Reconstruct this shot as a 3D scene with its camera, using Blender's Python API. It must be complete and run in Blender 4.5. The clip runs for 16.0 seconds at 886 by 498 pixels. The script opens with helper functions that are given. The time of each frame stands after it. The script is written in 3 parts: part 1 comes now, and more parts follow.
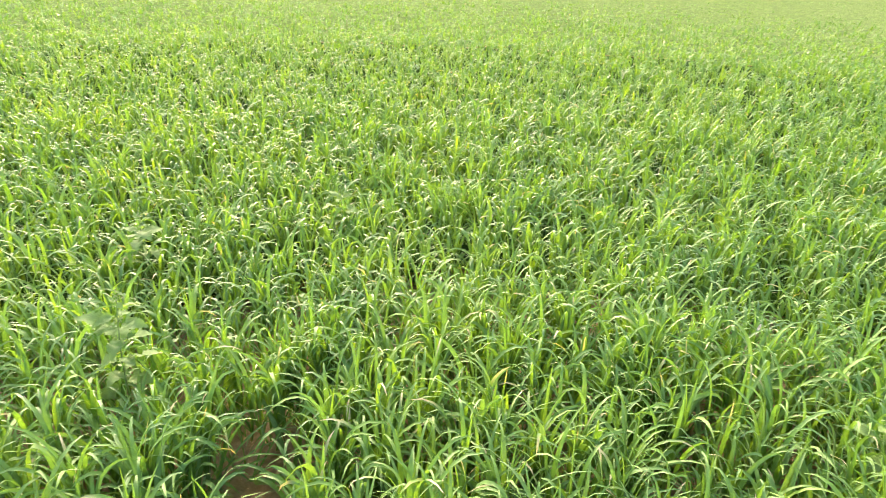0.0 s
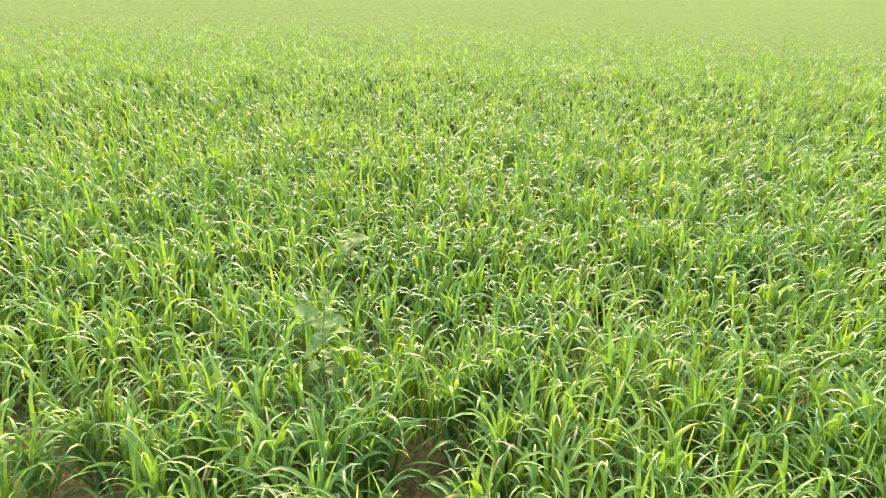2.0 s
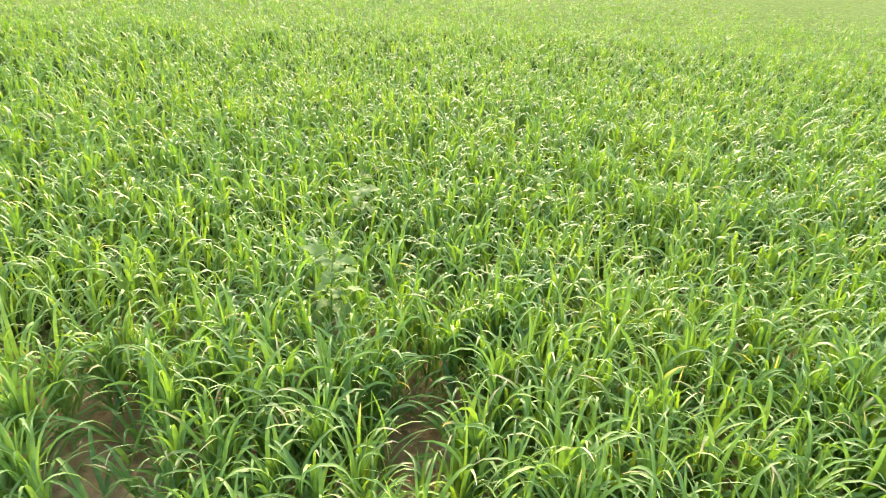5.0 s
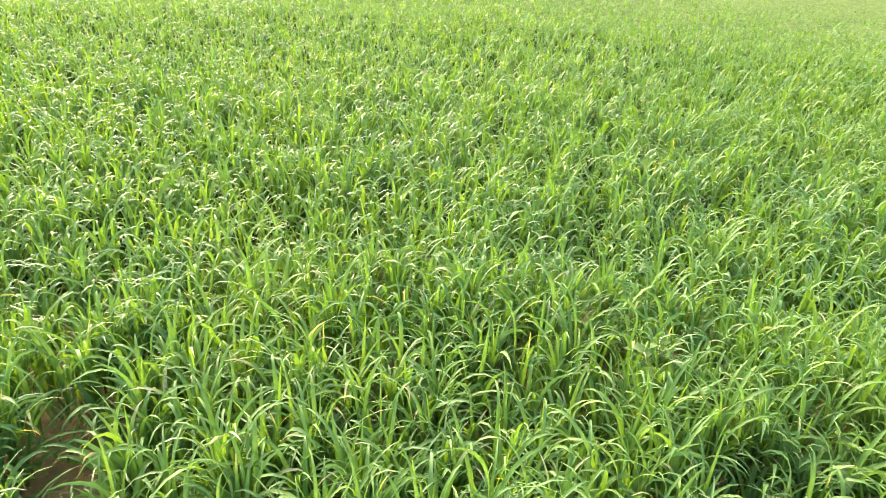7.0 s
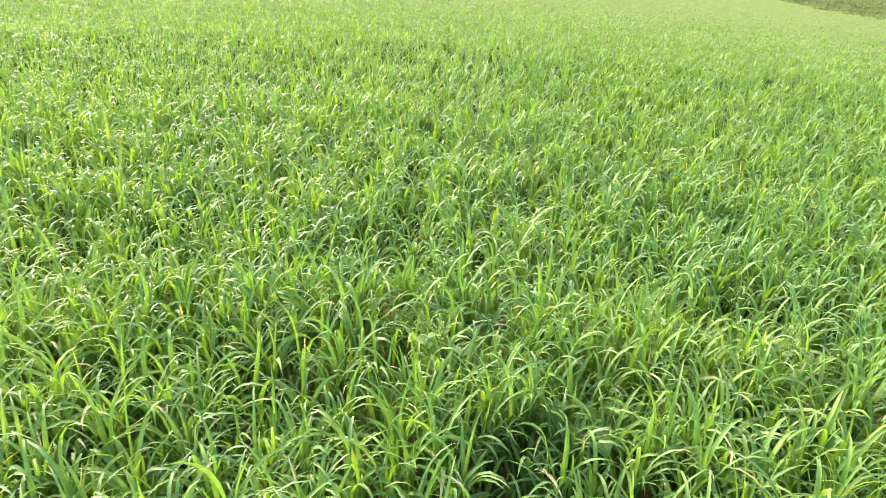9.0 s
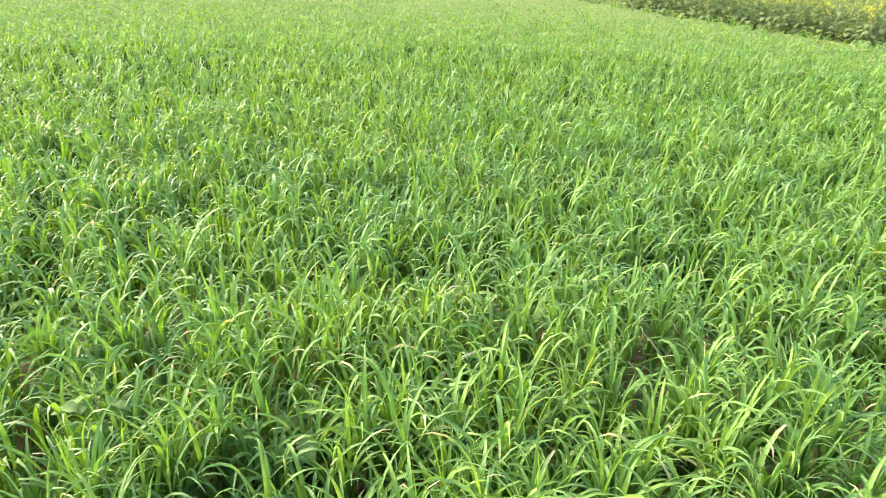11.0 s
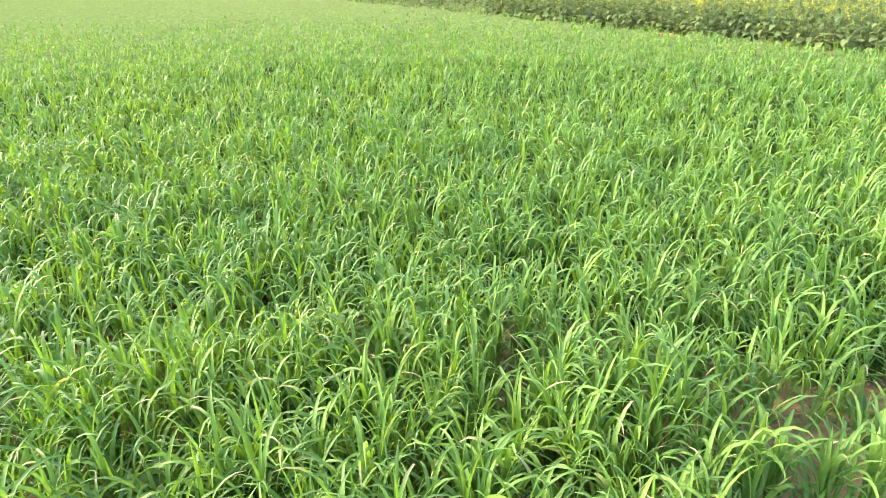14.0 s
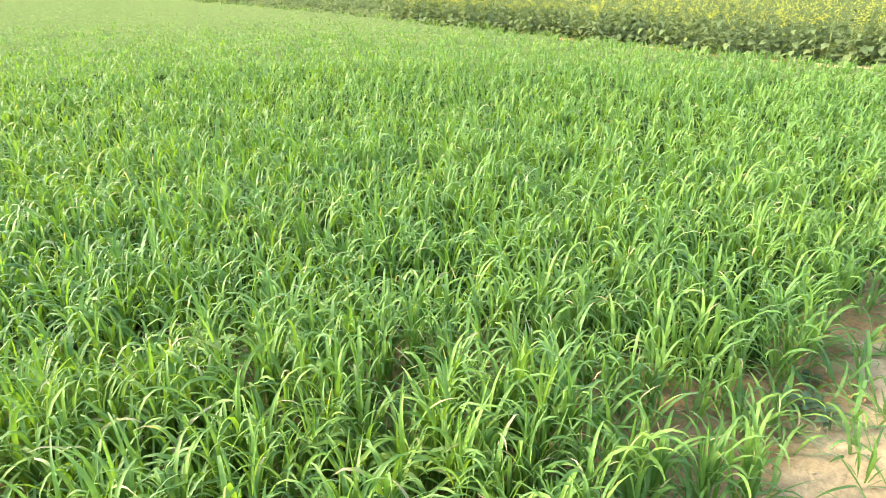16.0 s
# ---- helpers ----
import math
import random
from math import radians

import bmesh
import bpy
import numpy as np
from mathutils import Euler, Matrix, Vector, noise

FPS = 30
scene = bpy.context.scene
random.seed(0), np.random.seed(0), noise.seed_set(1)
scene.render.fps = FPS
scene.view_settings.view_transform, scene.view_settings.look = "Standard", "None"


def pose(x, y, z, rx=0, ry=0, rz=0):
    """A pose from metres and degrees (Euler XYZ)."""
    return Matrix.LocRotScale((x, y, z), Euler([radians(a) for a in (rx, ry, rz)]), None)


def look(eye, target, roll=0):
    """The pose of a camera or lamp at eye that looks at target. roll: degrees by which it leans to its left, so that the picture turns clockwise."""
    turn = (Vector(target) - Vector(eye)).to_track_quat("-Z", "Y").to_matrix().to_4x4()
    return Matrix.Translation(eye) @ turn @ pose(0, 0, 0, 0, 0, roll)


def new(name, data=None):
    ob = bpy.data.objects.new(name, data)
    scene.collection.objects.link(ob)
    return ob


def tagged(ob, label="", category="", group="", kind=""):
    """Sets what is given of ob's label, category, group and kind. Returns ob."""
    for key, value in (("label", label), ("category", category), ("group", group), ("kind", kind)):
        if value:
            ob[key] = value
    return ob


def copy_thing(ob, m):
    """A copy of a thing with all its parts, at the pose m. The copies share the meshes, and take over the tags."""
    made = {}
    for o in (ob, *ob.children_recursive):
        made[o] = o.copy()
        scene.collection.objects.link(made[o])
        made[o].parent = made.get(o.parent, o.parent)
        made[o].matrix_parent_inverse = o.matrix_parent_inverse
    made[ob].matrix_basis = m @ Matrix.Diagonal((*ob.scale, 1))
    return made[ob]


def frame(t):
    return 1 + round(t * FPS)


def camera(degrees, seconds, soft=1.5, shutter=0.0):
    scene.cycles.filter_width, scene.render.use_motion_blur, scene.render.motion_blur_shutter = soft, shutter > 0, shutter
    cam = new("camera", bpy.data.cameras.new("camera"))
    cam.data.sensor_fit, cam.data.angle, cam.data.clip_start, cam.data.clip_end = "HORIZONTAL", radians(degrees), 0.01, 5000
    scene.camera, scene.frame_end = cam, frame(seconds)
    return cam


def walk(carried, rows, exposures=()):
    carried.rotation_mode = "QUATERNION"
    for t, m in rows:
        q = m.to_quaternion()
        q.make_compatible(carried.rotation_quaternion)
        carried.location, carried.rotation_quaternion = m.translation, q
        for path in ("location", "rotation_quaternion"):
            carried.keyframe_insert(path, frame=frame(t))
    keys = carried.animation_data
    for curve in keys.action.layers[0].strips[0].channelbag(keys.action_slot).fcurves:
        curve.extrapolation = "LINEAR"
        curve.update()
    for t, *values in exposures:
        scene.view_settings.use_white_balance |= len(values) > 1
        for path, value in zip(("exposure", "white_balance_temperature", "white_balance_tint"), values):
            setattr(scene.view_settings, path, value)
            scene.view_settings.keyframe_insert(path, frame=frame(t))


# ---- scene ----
cam = camera(69.9, 16.0, soft=0.6, shutter=0.2)
PATH = [
    (0, (0.219, 0.187, 1.368), (0.87, 1.867, 0.499), 2.7),
    (0.5, (0.222, 0.192, 1.363), (0.666, 1.936, 0.489), 1.9),
    (1, (0.217, 0.194, 1.364), (0.499, 1.979, 0.509), 1.6),
    (1.5, (0.213, 0.191, 1.367), (0.395, 1.995, 0.524), 1.5),
    (2, (0.204, 0.179, 1.362), (0.288, 2.002, 0.563), 1.6),
    (2.5, (0.200, 0.165, 1.346), (0.168, 2.015, 0.621), 1.8),
    (3, (0.184, 0.142, 1.342), (0.054, 2.003, 0.623), 2.1),
    (3.2, (0.187, 0.141, 1.34), (0.045, 1.996, 0.606), 2.5),
    (5.3, (0.235, 0.089, 1.325), (0.399, 1.855, 0.4), 3.7),
    (5.5, (0.259, 0.09, 1.333), (0.556, 1.826, 0.387), 3.4),
    (6, (0.325, 0.072, 1.347), (0.919, 1.722, 0.387), 3.3),
    (6.5, (0.366, 0.052, 1.36), (1.191, 1.6, 0.4), 3.6),
    (7, (0.372, 0.03, 1.365), (1.332, 1.522, 0.442), 4.2),
    (7.5, (0.372, -0.009, 1.358), (1.446, 1.411, 0.446), 3.4),
    (8, (0.425, -0.049, 1.353), (1.582, 1.292, 0.424), 1.9),
    (8.5, (0.545, -0.108, 1.353), (1.742, 1.228, 0.468), 2.8),
    (9, (0.658, -0.171, 1.33), (1.89, 1.15, 0.473), 3.8),
    (9.5, (0.722, -0.204, 1.326), (2.01, 1.074, 0.486), 2.4),
    (10, (0.78, -0.196, 1.313), (2.29, 0.808, 0.468), 2.2),
    (10.2, (0.803, -0.187, 1.313), (2.378, 0.696, 0.453), 2.4),
    (12.3, (0.847, -0.288, 1.323), (2.633, 0.114, 0.518), 1.3),
    (12.5, (0.856, -0.296, 1.325), (2.646, 0.098, 0.526), 1.1),
    (13, (0.865, -0.303, 1.322), (2.66, 0.065, 0.52), 0.6),
    (13.5, (0.871, -0.318, 1.32), (2.671, 0.007, 0.511), -0.2),
    (14, (0.881, -0.332, 1.319), (2.687, -0.068, 0.499), -0.4),
    (14.5, (0.891, -0.343, 1.316), (2.702, -0.131, 0.495), -0.3),
    (15, (0.909, -0.364, 1.316), (2.725, -0.197, 0.495), -0.6),
    (15.5, (0.939, -0.405, 1.315), (2.768, -0.3, 0.513), -0.4),
    (16, (0.963, -0.438, 1.317), (2.793, -0.424, 0.51), 0.2),
]
walk(cam, [(t, look(eye, target, roll)) for t, eye, target, roll in PATH],
     exposures=[(0.0, 2.42, 7200, 22), (3.0, 2.33, 7200, 22), (6.0, 2.37, 7100, 19), (9.0, 2.40, 6900, 19), (12.0, 2.35, 6750, 15), (16.0, 2.38, 6750, 16)])

# ---- daylight: low sun in haze ahead of the field, pale sky ----
SUN_ELEVATION, SUN_BEARING = radians(27), radians(1)
world = bpy.data.worlds.new("hazy_sky")
scene.world = world
world.use_nodes = True
wn = world.node_tree.nodes
sky = wn.new("ShaderNodeTexSky")
sky.sky_type, sky.sun_disc = "NISHITA", False
sky.sun_elevation, sky.sun_rotation = SUN_ELEVATION, SUN_BEARING
sky.air_density, sky.dust_density, sky.ozone_density = 1.0, 2.0, 1.0
wn["Background"].inputs["Strength"].default_value = 0.15
world.node_tree.links.new(sky.outputs["Color"], wn["Background"].inputs["Color"])
sun = new("sun", bpy.data.lights.new("sun", "SUN"))
sun.data.energy, sun.data.angle, sun.data.color = 1.8, radians(12), (1.0, 0.89, 0.68)
sun.matrix_world = look((0, 0, 0), (-math.sin(SUN_BEARING) * math.cos(SUN_ELEVATION),
                                    -math.cos(SUN_BEARING) * math.cos(SUN_ELEVATION), -math.sin(SUN_ELEVATION)))


# ---- materials ----
def material(name):
    m = bpy.data.materials.new(name)
    m.use_nodes = True
    t = m.node_tree
    return m, t, t.nodes["Principled BSDF"], t.nodes["Material Output"]


def node(t, kind, inputs=None, operation="", feature="", attribute_name="", blend_type=""):
    n = t.nodes.new(kind)
    if operation:
        n.operation = operation
    if feature:
        n.feature = feature
    if attribute_name:
        n.attribute_name = attribute_name
    if blend_type:
        n.data_type, n.blend_type = "RGBA", blend_type
    for k, v in (inputs or {}).items():
        if isinstance(v, bpy.types.NodeSocket):
            t.links.new(v, n.inputs[k])
        else:
            n.inputs[k].default_value = v
    return n


def ramp(t, fac, stops):
    n = node(t, "ShaderNodeValToRGB", {"Fac": fac})
    while len(n.color_ramp.elements) < len(stops):
        n.color_ramp.elements.new(0.5)
    for e, (p, c) in zip(n.color_ramp.elements, stops):
        e.position, e.color = p, (*c, 1)
    return n.outputs["Color"]


def mix(t, fac, a, b, mode="MIX"):
    n = node(t, "ShaderNodeMix", blend_type=mode)
    for k, v in ((0, fac), (6, a), (7, b)):
        if isinstance(v, bpy.types.NodeSocket):
            t.links.new(v, n.inputs[k])
        else:
            n.inputs[k].default_value = v if k == 0 else (*v, 1)
    return n.outputs[2]


def leaf_material(name, greens, glow, gloss=0.42, dry=0.0, patch=1.4, through_light=0.5, sheen=0.0, shine=0.42):
    """Thin leaf: gloss and colour above, light let through; greens vary leaf by leaf and patch by patch."""
    m, t, p, out = material(name)
    geo = node(t, "ShaderNodeNewGeometry")
    uv = node(t, "ShaderNodeTexCoord")
    chance = node(t, "ShaderNodeObjectInfo")
    rand = node(t, "ShaderNodeMath", {0: geo.outputs["Random Per Island"], 1: chance.outputs["Random"]}, operation="ADD")
    rand = node(t, "ShaderNodeMath", {0: rand.outputs[0]}, operation="FRACT").outputs[0]
    col = ramp(t, rand, [(i / (len(greens) - 1), g) for i, g in enumerate(greens)])
    big = node(t, "ShaderNodeTexNoise", {"Vector": geo.outputs["Position"], "Scale": patch, "Detail": 2.0})
    patchy = ramp(t, big.outputs["Fac"], [(0.3, (0.86, 0.92, 0.96)), (0.7, (1.14, 1.06, 0.88))])
    col = mix(t, 1.0, col, patchy, "MULTIPLY")
    # pale veins running along the leaf, and fine blotches
    sep = node(t, "ShaderNodeSeparateXYZ", {"Vector": uv.outputs["UV"]})
    veins = node(t, "ShaderNodeMath", {0: sep.outputs["X"], 1: 55.0}, operation="MULTIPLY")
    veins = node(t, "ShaderNodeMath", {0: veins.outputs[0]}, operation="SINE")
    vein = node(t, "ShaderNodeMapRange", {"Value": veins.outputs[0], "From Min": -1.0, "From Max": 1.0, "To Min": 0.9, "To Max": 1.1})
    blot = node(t, "ShaderNodeTexNoise", {"Vector": geo.outputs["Position"], "Scale": 45.0, "Detail": 3.0})
    blot = node(t, "ShaderNodeMapRange", {"Value": blot.outputs["Fac"], "From Min": 0.3, "From Max": 0.7, "To Min": 0.85, "To Max": 1.15})
    both = node(t, "ShaderNodeMath", {0: vein.outputs[0], 1: blot.outputs[0]}, operation="MULTIPLY")
    grey = node(t, "ShaderNodeCombineColor", {0: both.outputs[0], 1: both.outputs[0], 2: both.outputs[0]})
    col = mix(t, 1.0, col, grey.outputs[0], "MULTIPLY")
    if dry:
        # a share of the leaves has a bleached, straw-coloured tip
        pick = node(t, "ShaderNodeMath", {0: rand, 1: 7.31}, operation="MULTIPLY")
        pick = node(t, "ShaderNodeMath", {0: pick.outputs[0]}, operation="FRACT")
        few = node(t, "ShaderNodeMath", {0: pick.outputs[0], 1: dry}, operation="LESS_THAN")
        tip = node(t, "ShaderNodeMapRange", {"Value": sep.outputs["Y"], "From Min": 0.72, "From Max": 0.92})
        share = node(t, "ShaderNodeMath", {0: few.outputs[0], 1: tip.outputs[0]}, operation="MULTIPLY")
        col = mix(t, share.outputs[0], col, (0.52, 0.43, 0.25))
    t.links.new(col, p.inputs["Base Color"])
    p.inputs["Roughness"].default_value = gloss
    p.inputs["Specular IOR Level"].default_value = shine
    p.inputs["Sheen Weight"].default_value, p.inputs["Sheen Roughness"].default_value = sheen, 0.5
    lit = node(t, "ShaderNodeBsdfTranslucent", {"Color": mix(t, 1.0, col, glow, "MULTIPLY")})
    both = node(t, "ShaderNodeMixShader", {0: through_light, 1: p.outputs[0], 2: lit.outputs[0]})
    t.links.new(both.outputs[0], out.inputs["Surface"])
    return m


def plain_material(name, a, b, scale, rough=0.9, bump=0.0, fine=60.0, sheen=0.0):
    """Earth, bark and the like: two colours in uneven patches, finer grain and relief."""
    m, t, p, out = material(name)
    geo = node(t, "ShaderNodeNewGeometry")
    n1 = node(t, "ShaderNodeTexNoise", {"Vector": geo.outputs["Position"], "Scale": scale, "Detail": 5.0, "Roughness": 0.6})
    n2 = node(t, "ShaderNodeTexNoise", {"Vector": geo.outputs["Position"], "Scale": fine, "Detail": 4.0})
    col = ramp(t, n1.outputs["Fac"], [(0.35, a), (0.65, b)])
    grain = ramp(t, n2.outputs["Fac"], [(0.3, (0.7, 0.68, 0.66)), (0.7, (1.18, 1.18, 1.15))])
    t.links.new(mix(t, 1.0, col, grain, "MULTIPLY"), p.inputs["Base Color"])
    p.inputs["Roughness"].default_value = rough
    p.inputs["Specular IOR Level"].default_value = 0.25 if rough < 1 else 0.0
    # sheen is set only for the far wheat, where its warm tint imitates haze
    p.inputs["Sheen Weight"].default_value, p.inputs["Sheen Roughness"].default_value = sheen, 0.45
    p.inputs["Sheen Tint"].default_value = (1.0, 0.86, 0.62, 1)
    if bump:
        b_ = node(t, "ShaderNodeBump", {"Height": n2.outputs["Fac"], "Strength": 0.7, "Distance": bump})
        t.links.new(b_.outputs[0], p.inputs["Normal"])
    return m


M_WHEAT = leaf_material("wheat_leaf", [(0.086, 0.195, 0.042), (0.109, 0.236, 0.047), (0.140, 0.276, 0.044), (0.101, 0.218, 0.054), (0.174, 0.310, 0.046)],
                        (2.2, 1.97, 0.40), gloss=0.58, dry=0.05, through_light=0.26, sheen=0.09, shine=0.42)
M_WEED = leaf_material("weed_leaf", [(0.145, 0.25, 0.065), (0.19, 0.30, 0.09)], (1.6, 1.55, 0.55), gloss=0.75, through_light=0.4)
M_WEED_STEM = plain_material("weed_stem", (0.16, 0.27, 0.07), (0.22, 0.3, 0.1), 30.0, 0.6)
M_BUD = plain_material("weed_bud", (0.3, 0.38, 0.14), (0.4, 0.45, 0.2), 80.0, 0.8)
M_BRASSICA = leaf_material("mustard_leaf", [(0.10, 0.15, 0.065), (0.125, 0.185, 0.08), (0.132, 0.19, 0.08), (0.15, 0.205, 0.085)], (1.5, 1.5, 0.7),
                           gloss=0.8, through_light=0.25, patch=2.5, shine=0.2)
M_STALK = plain_material("mustard_stalk", (0.12, 0.185, 0.06), (0.17, 0.235, 0.08), 12.0, 0.7)
# distance haze is put into this canopy as a pale, warm sheen
M_FAR_WHEAT = plain_material("far_wheat_leaves_hazed", (0.07, 0.135, 0.028), (0.13, 0.225, 0.042), 9.0, 1.0, 0.05, 30.0, sheen=0.12)
# darker than the blades: the shade of the gaps is put into this green
M_UNDER = plain_material("shade_toned_wheat_leaves", (0.03, 0.066, 0.014), (0.068, 0.125, 0.025), 22.0, 1.0, 0.03, 90.0)
M_UNDER_MUSTARD = plain_material("lower_mustard_leaves", (0.07, 0.11, 0.04), (0.16, 0.2, 0.07), 9.0, 1.0, 0.06, 40.0)
M_FLOWER = leaf_material("mustard_petal", [(0.50, 0.54, 0.07), (0.60, 0.62, 0.11)], (1.0, 1.0, 0.7), gloss=0.6, through_light=0.4)


def earth_material():
    """Moist brown soil that turns to pale trodden sand where the sheet is bare."""
    m, t, p, out = material("field_earth")
    geo = node(t, "ShaderNodeNewGeometry")
    n1 = node(t, "ShaderNodeTexNoise", {"Vector": geo.outputs["Position"], "Scale": 3.0, "Detail": 6.0, "Roughness": 0.62})
    n2 = node(t, "ShaderNodeTexNoise", {"Vector": geo.outputs["Position"], "Scale": 42.0, "Detail": 6.0, "Roughness": 0.7})
    cracks = node(t, "ShaderNodeTexVoronoi", {"Vector": geo.outputs["Position"], "Scale": 11.0}, feature="DISTANCE_TO_EDGE")
    soil = ramp(t, n1.outputs["Fac"], [(0.35, (0.34, 0.22, 0.10)), (0.65, (0.48, 0.325, 0.155))])
    sand = ramp(t, n1.outputs["Fac"], [(0.3, (0.48, 0.36, 0.19)), (0.7, (0.60, 0.47, 0.27))])
    mask = node(t, "ShaderNodeAttribute", attribute_name="bare")
    ragged = node(t, "ShaderNodeMath", {0: n1.outputs["Fac"], 1: -0.5}, operation="ADD")
    ragged = node(t, "ShaderNodeMath", {0: ragged.outputs[0], 1: 1.6, 2: mask.outputs["Fac"]}, operation="MULTIPLY_ADD")
    cover = node(t, "ShaderNodeMapRange", {"Value": ragged.outputs[0], "From Min": 0.35, "From Max": 0.65})
    col = mix(t, cover.outputs[0], soil, sand)
    grain = ramp(t, n2.outputs["Fac"], [(0.3, (0.66, 0.64, 0.62)), (0.7, (1.2, 1.2, 1.18))])
    t.links.new(mix(t, 1.0, col, grain, "MULTIPLY"), p.inputs["Base Color"])
    p.inputs["Roughness"].default_value, p.inputs["Specular IOR Level"].default_value = 0.95, 0.2
    gap = node(t, "ShaderNodeMapRange", {"Value": cracks.outputs["Distance"], "From Max": 0.05, "To Min": -0.08, "To Max": 0.0})
    height = node(t, "ShaderNodeMath", {0: n2.outputs["Fac"], 1: gap.outputs[0]}, operation="ADD")
    b_ = node(t, "ShaderNodeBump", {"Height": height.outputs[0], "Strength": 0.8, "Distance": 0.015})
    t.links.new(b_.outputs[0], p.inputs["Normal"])
    return m


M_SOIL = earth_material()
M_STRAW = plain_material("old_straw", (0.24, 0.19, 0.12), (0.36, 0.3, 0.19), 1.5, 0.95, 0.05, 9.0)
# bark and crown colours are paled to hold the haze over the far trees
M_HAZED_BARK = plain_material("bark", (0.38, 0.3, 0.2), (0.5, 0.41, 0.3), 4.0, 0.9, 0.02)
M_HAZED_TREE = leaf_material("hazed_tree_leaf", [(0.40, 0.33, 0.19), (0.48, 0.40, 0.24)], (1.7, 1.55, 1.3), patch=0.3, through_light=0.65)
M_BANK = leaf_material("bank_grass", [(0.22, 0.26, 0.12), (0.29, 0.32, 0.16)], (1.4, 1.4, 0.7), gloss=0.7, patch=0.3, through_light=0.35)


# ---- the plan: u runs along the earth bund at the field's edge, v into the wheat ----
AU, AV = np.array((0.700, -0.714)), np.array((0.714, 0.700))
U_CORNER = 11.3
RNG = np.random.default_rng(7)


def uv_of(x, y):
    return x * AU[0] + y * AU[1], x * AV[0] + y * AV[1]


def xy_of(u, v):
    return u * AU[0] + v * AV[0], u * AU[1] + v * AV[1]


def waves(x, y, scale, seed):
    """Smooth uneven field between about -1 and 1."""
    r = np.random.default_rng(seed)
    total = np.zeros_like(np.asarray(x, float))
    for _ in range(9):
        a, f, p = r.uniform(0, 6.283), r.uniform(0.5, 1.7) / scale, r.uniform(0, 6.283)
        total = total + np.sin((x * np.cos(a) + y * np.sin(a)) * f * 6.283 + p)
    return total / 3.6


def wheat_edge(u):
    """How far into the field the sown wheat starts."""
    return np.interp(u, (-3, -2, -1.3, 0, 2.5, 3.4, 4.6), (-0.25, 0.0, 0.3, 0.58, 0.72, 0.84, 0.62)) + 0.07 * waves(u, u * 0 + 2, 0.5, 3)


def corner_edge(v):
    """Where along the bund the wheat ends, before the mustard."""
    return U_CORNER + 0.05 * np.clip(v - 5, 0, 60) + 0.12 * waves(v, v * 0 + 5, 2.0, 4)


# ---- meshes ----
def mesh_object(name, verts, faces, mat, uvs=None, smooth=True):
    """One mesh from arrays: verts (n, 3), faces a list of integer arrays (m, 3) or (m, 4), uvs one per vertex."""
    me = bpy.data.meshes.new(name)
    verts = np.ascontiguousarray(verts, np.float32)
    me.vertices.add(len(verts))
    me.vertices.foreach_set("co", verts.ravel())
    loops = np.concatenate([f.ravel() for f in faces]).astype(np.int32)
    sizes = np.concatenate([np.full(len(f), f.shape[1]) for f in faces])
    me.loops.add(len(loops))
    me.loops.foreach_set("vertex_index", loops)
    me.polygons.add(len(sizes))
    me.polygons.foreach_set("loop_start", np.concatenate(([0], np.cumsum(sizes)[:-1])).astype(np.int32))
    if uvs is not None:
        layer = me.uv_layers.new(name="UVMap")
        layer.data.foreach_set("uv", np.ascontiguousarray(uvs[loops], np.float32).ravel())
    me.update(calc_edges=True)
    if smooth:
        me.polygons.foreach_set("use_smooth", np.ones(len(sizes), bool))
    me.validate()
    me.materials.append(mat)
    return me


def ribbons(base, phi, rise, bend, power, length, width, twist, sway, segs, fold):
    """Leaf blades: each starts at base, rises at an angle and bends over along its length; fold gives a midrib."""
    n = len(phi)
    s = np.linspace(0, 1, segs + 1) ** 0.64
    el = rise[:, None] - bend[:, None] * s[None, :] ** power[:, None]
    az = phi[:, None] + sway[:, None] * s[None, :]
    tang = np.stack((np.cos(el) * np.cos(az), np.cos(el) * np.sin(az), np.sin(el)), -1)
    mid = 0.5 * (tang[:, 1:] + tang[:, :-1]) * length[:, None, None] * np.diff(s)[None, :, None]
    pos = np.concatenate((np.zeros((n, 1, 3)), np.cumsum(mid, 1)), 1) + base[:, None, :]
    side = np.stack((-np.sin(az), np.cos(az), np.zeros_like(az)), -1)
    up = np.cross(tang, side)
    tw = twist[:, None] * s[None, :]
    side, up = side * np.cos(tw)[..., None] + up * np.sin(tw)[..., None], up * np.cos(tw)[..., None] - side * np.sin(tw)[..., None]
    w = 0.5 * width[:, None] * np.minimum(1.0, 0.5 + 1.6 * s)[None, :] * (1 - 0.95 * s[None, :] ** 3.4)
    pos[..., 2] = np.maximum(pos[..., 2], 0.015)
    a, b = pos - side * w[..., None], pos + side * w[..., None]
    cols = [a, pos - up * (0.35 * w)[..., None], b] if fold else [a, b]
    c = len(cols)
    verts = np.stack(cols, 2).reshape(-1, 3)
    uv = np.stack(np.broadcast_arrays(np.linspace(0, 1, c)[None, None, :], s[None, :, None], np.zeros((n, 1, 1)))[:2], -1).reshape(-1, 2)
    start = (np.arange(n) * (segs + 1) * c)[:, None, None]
    k = (np.arange(segs) * c)[None, :, None] + np.arange(c - 1)[None, None, :]
    q = (start + k).reshape(-1)
    return verts, np.stack((q, q + 1, q + 1 + c, q + c), -1), uv


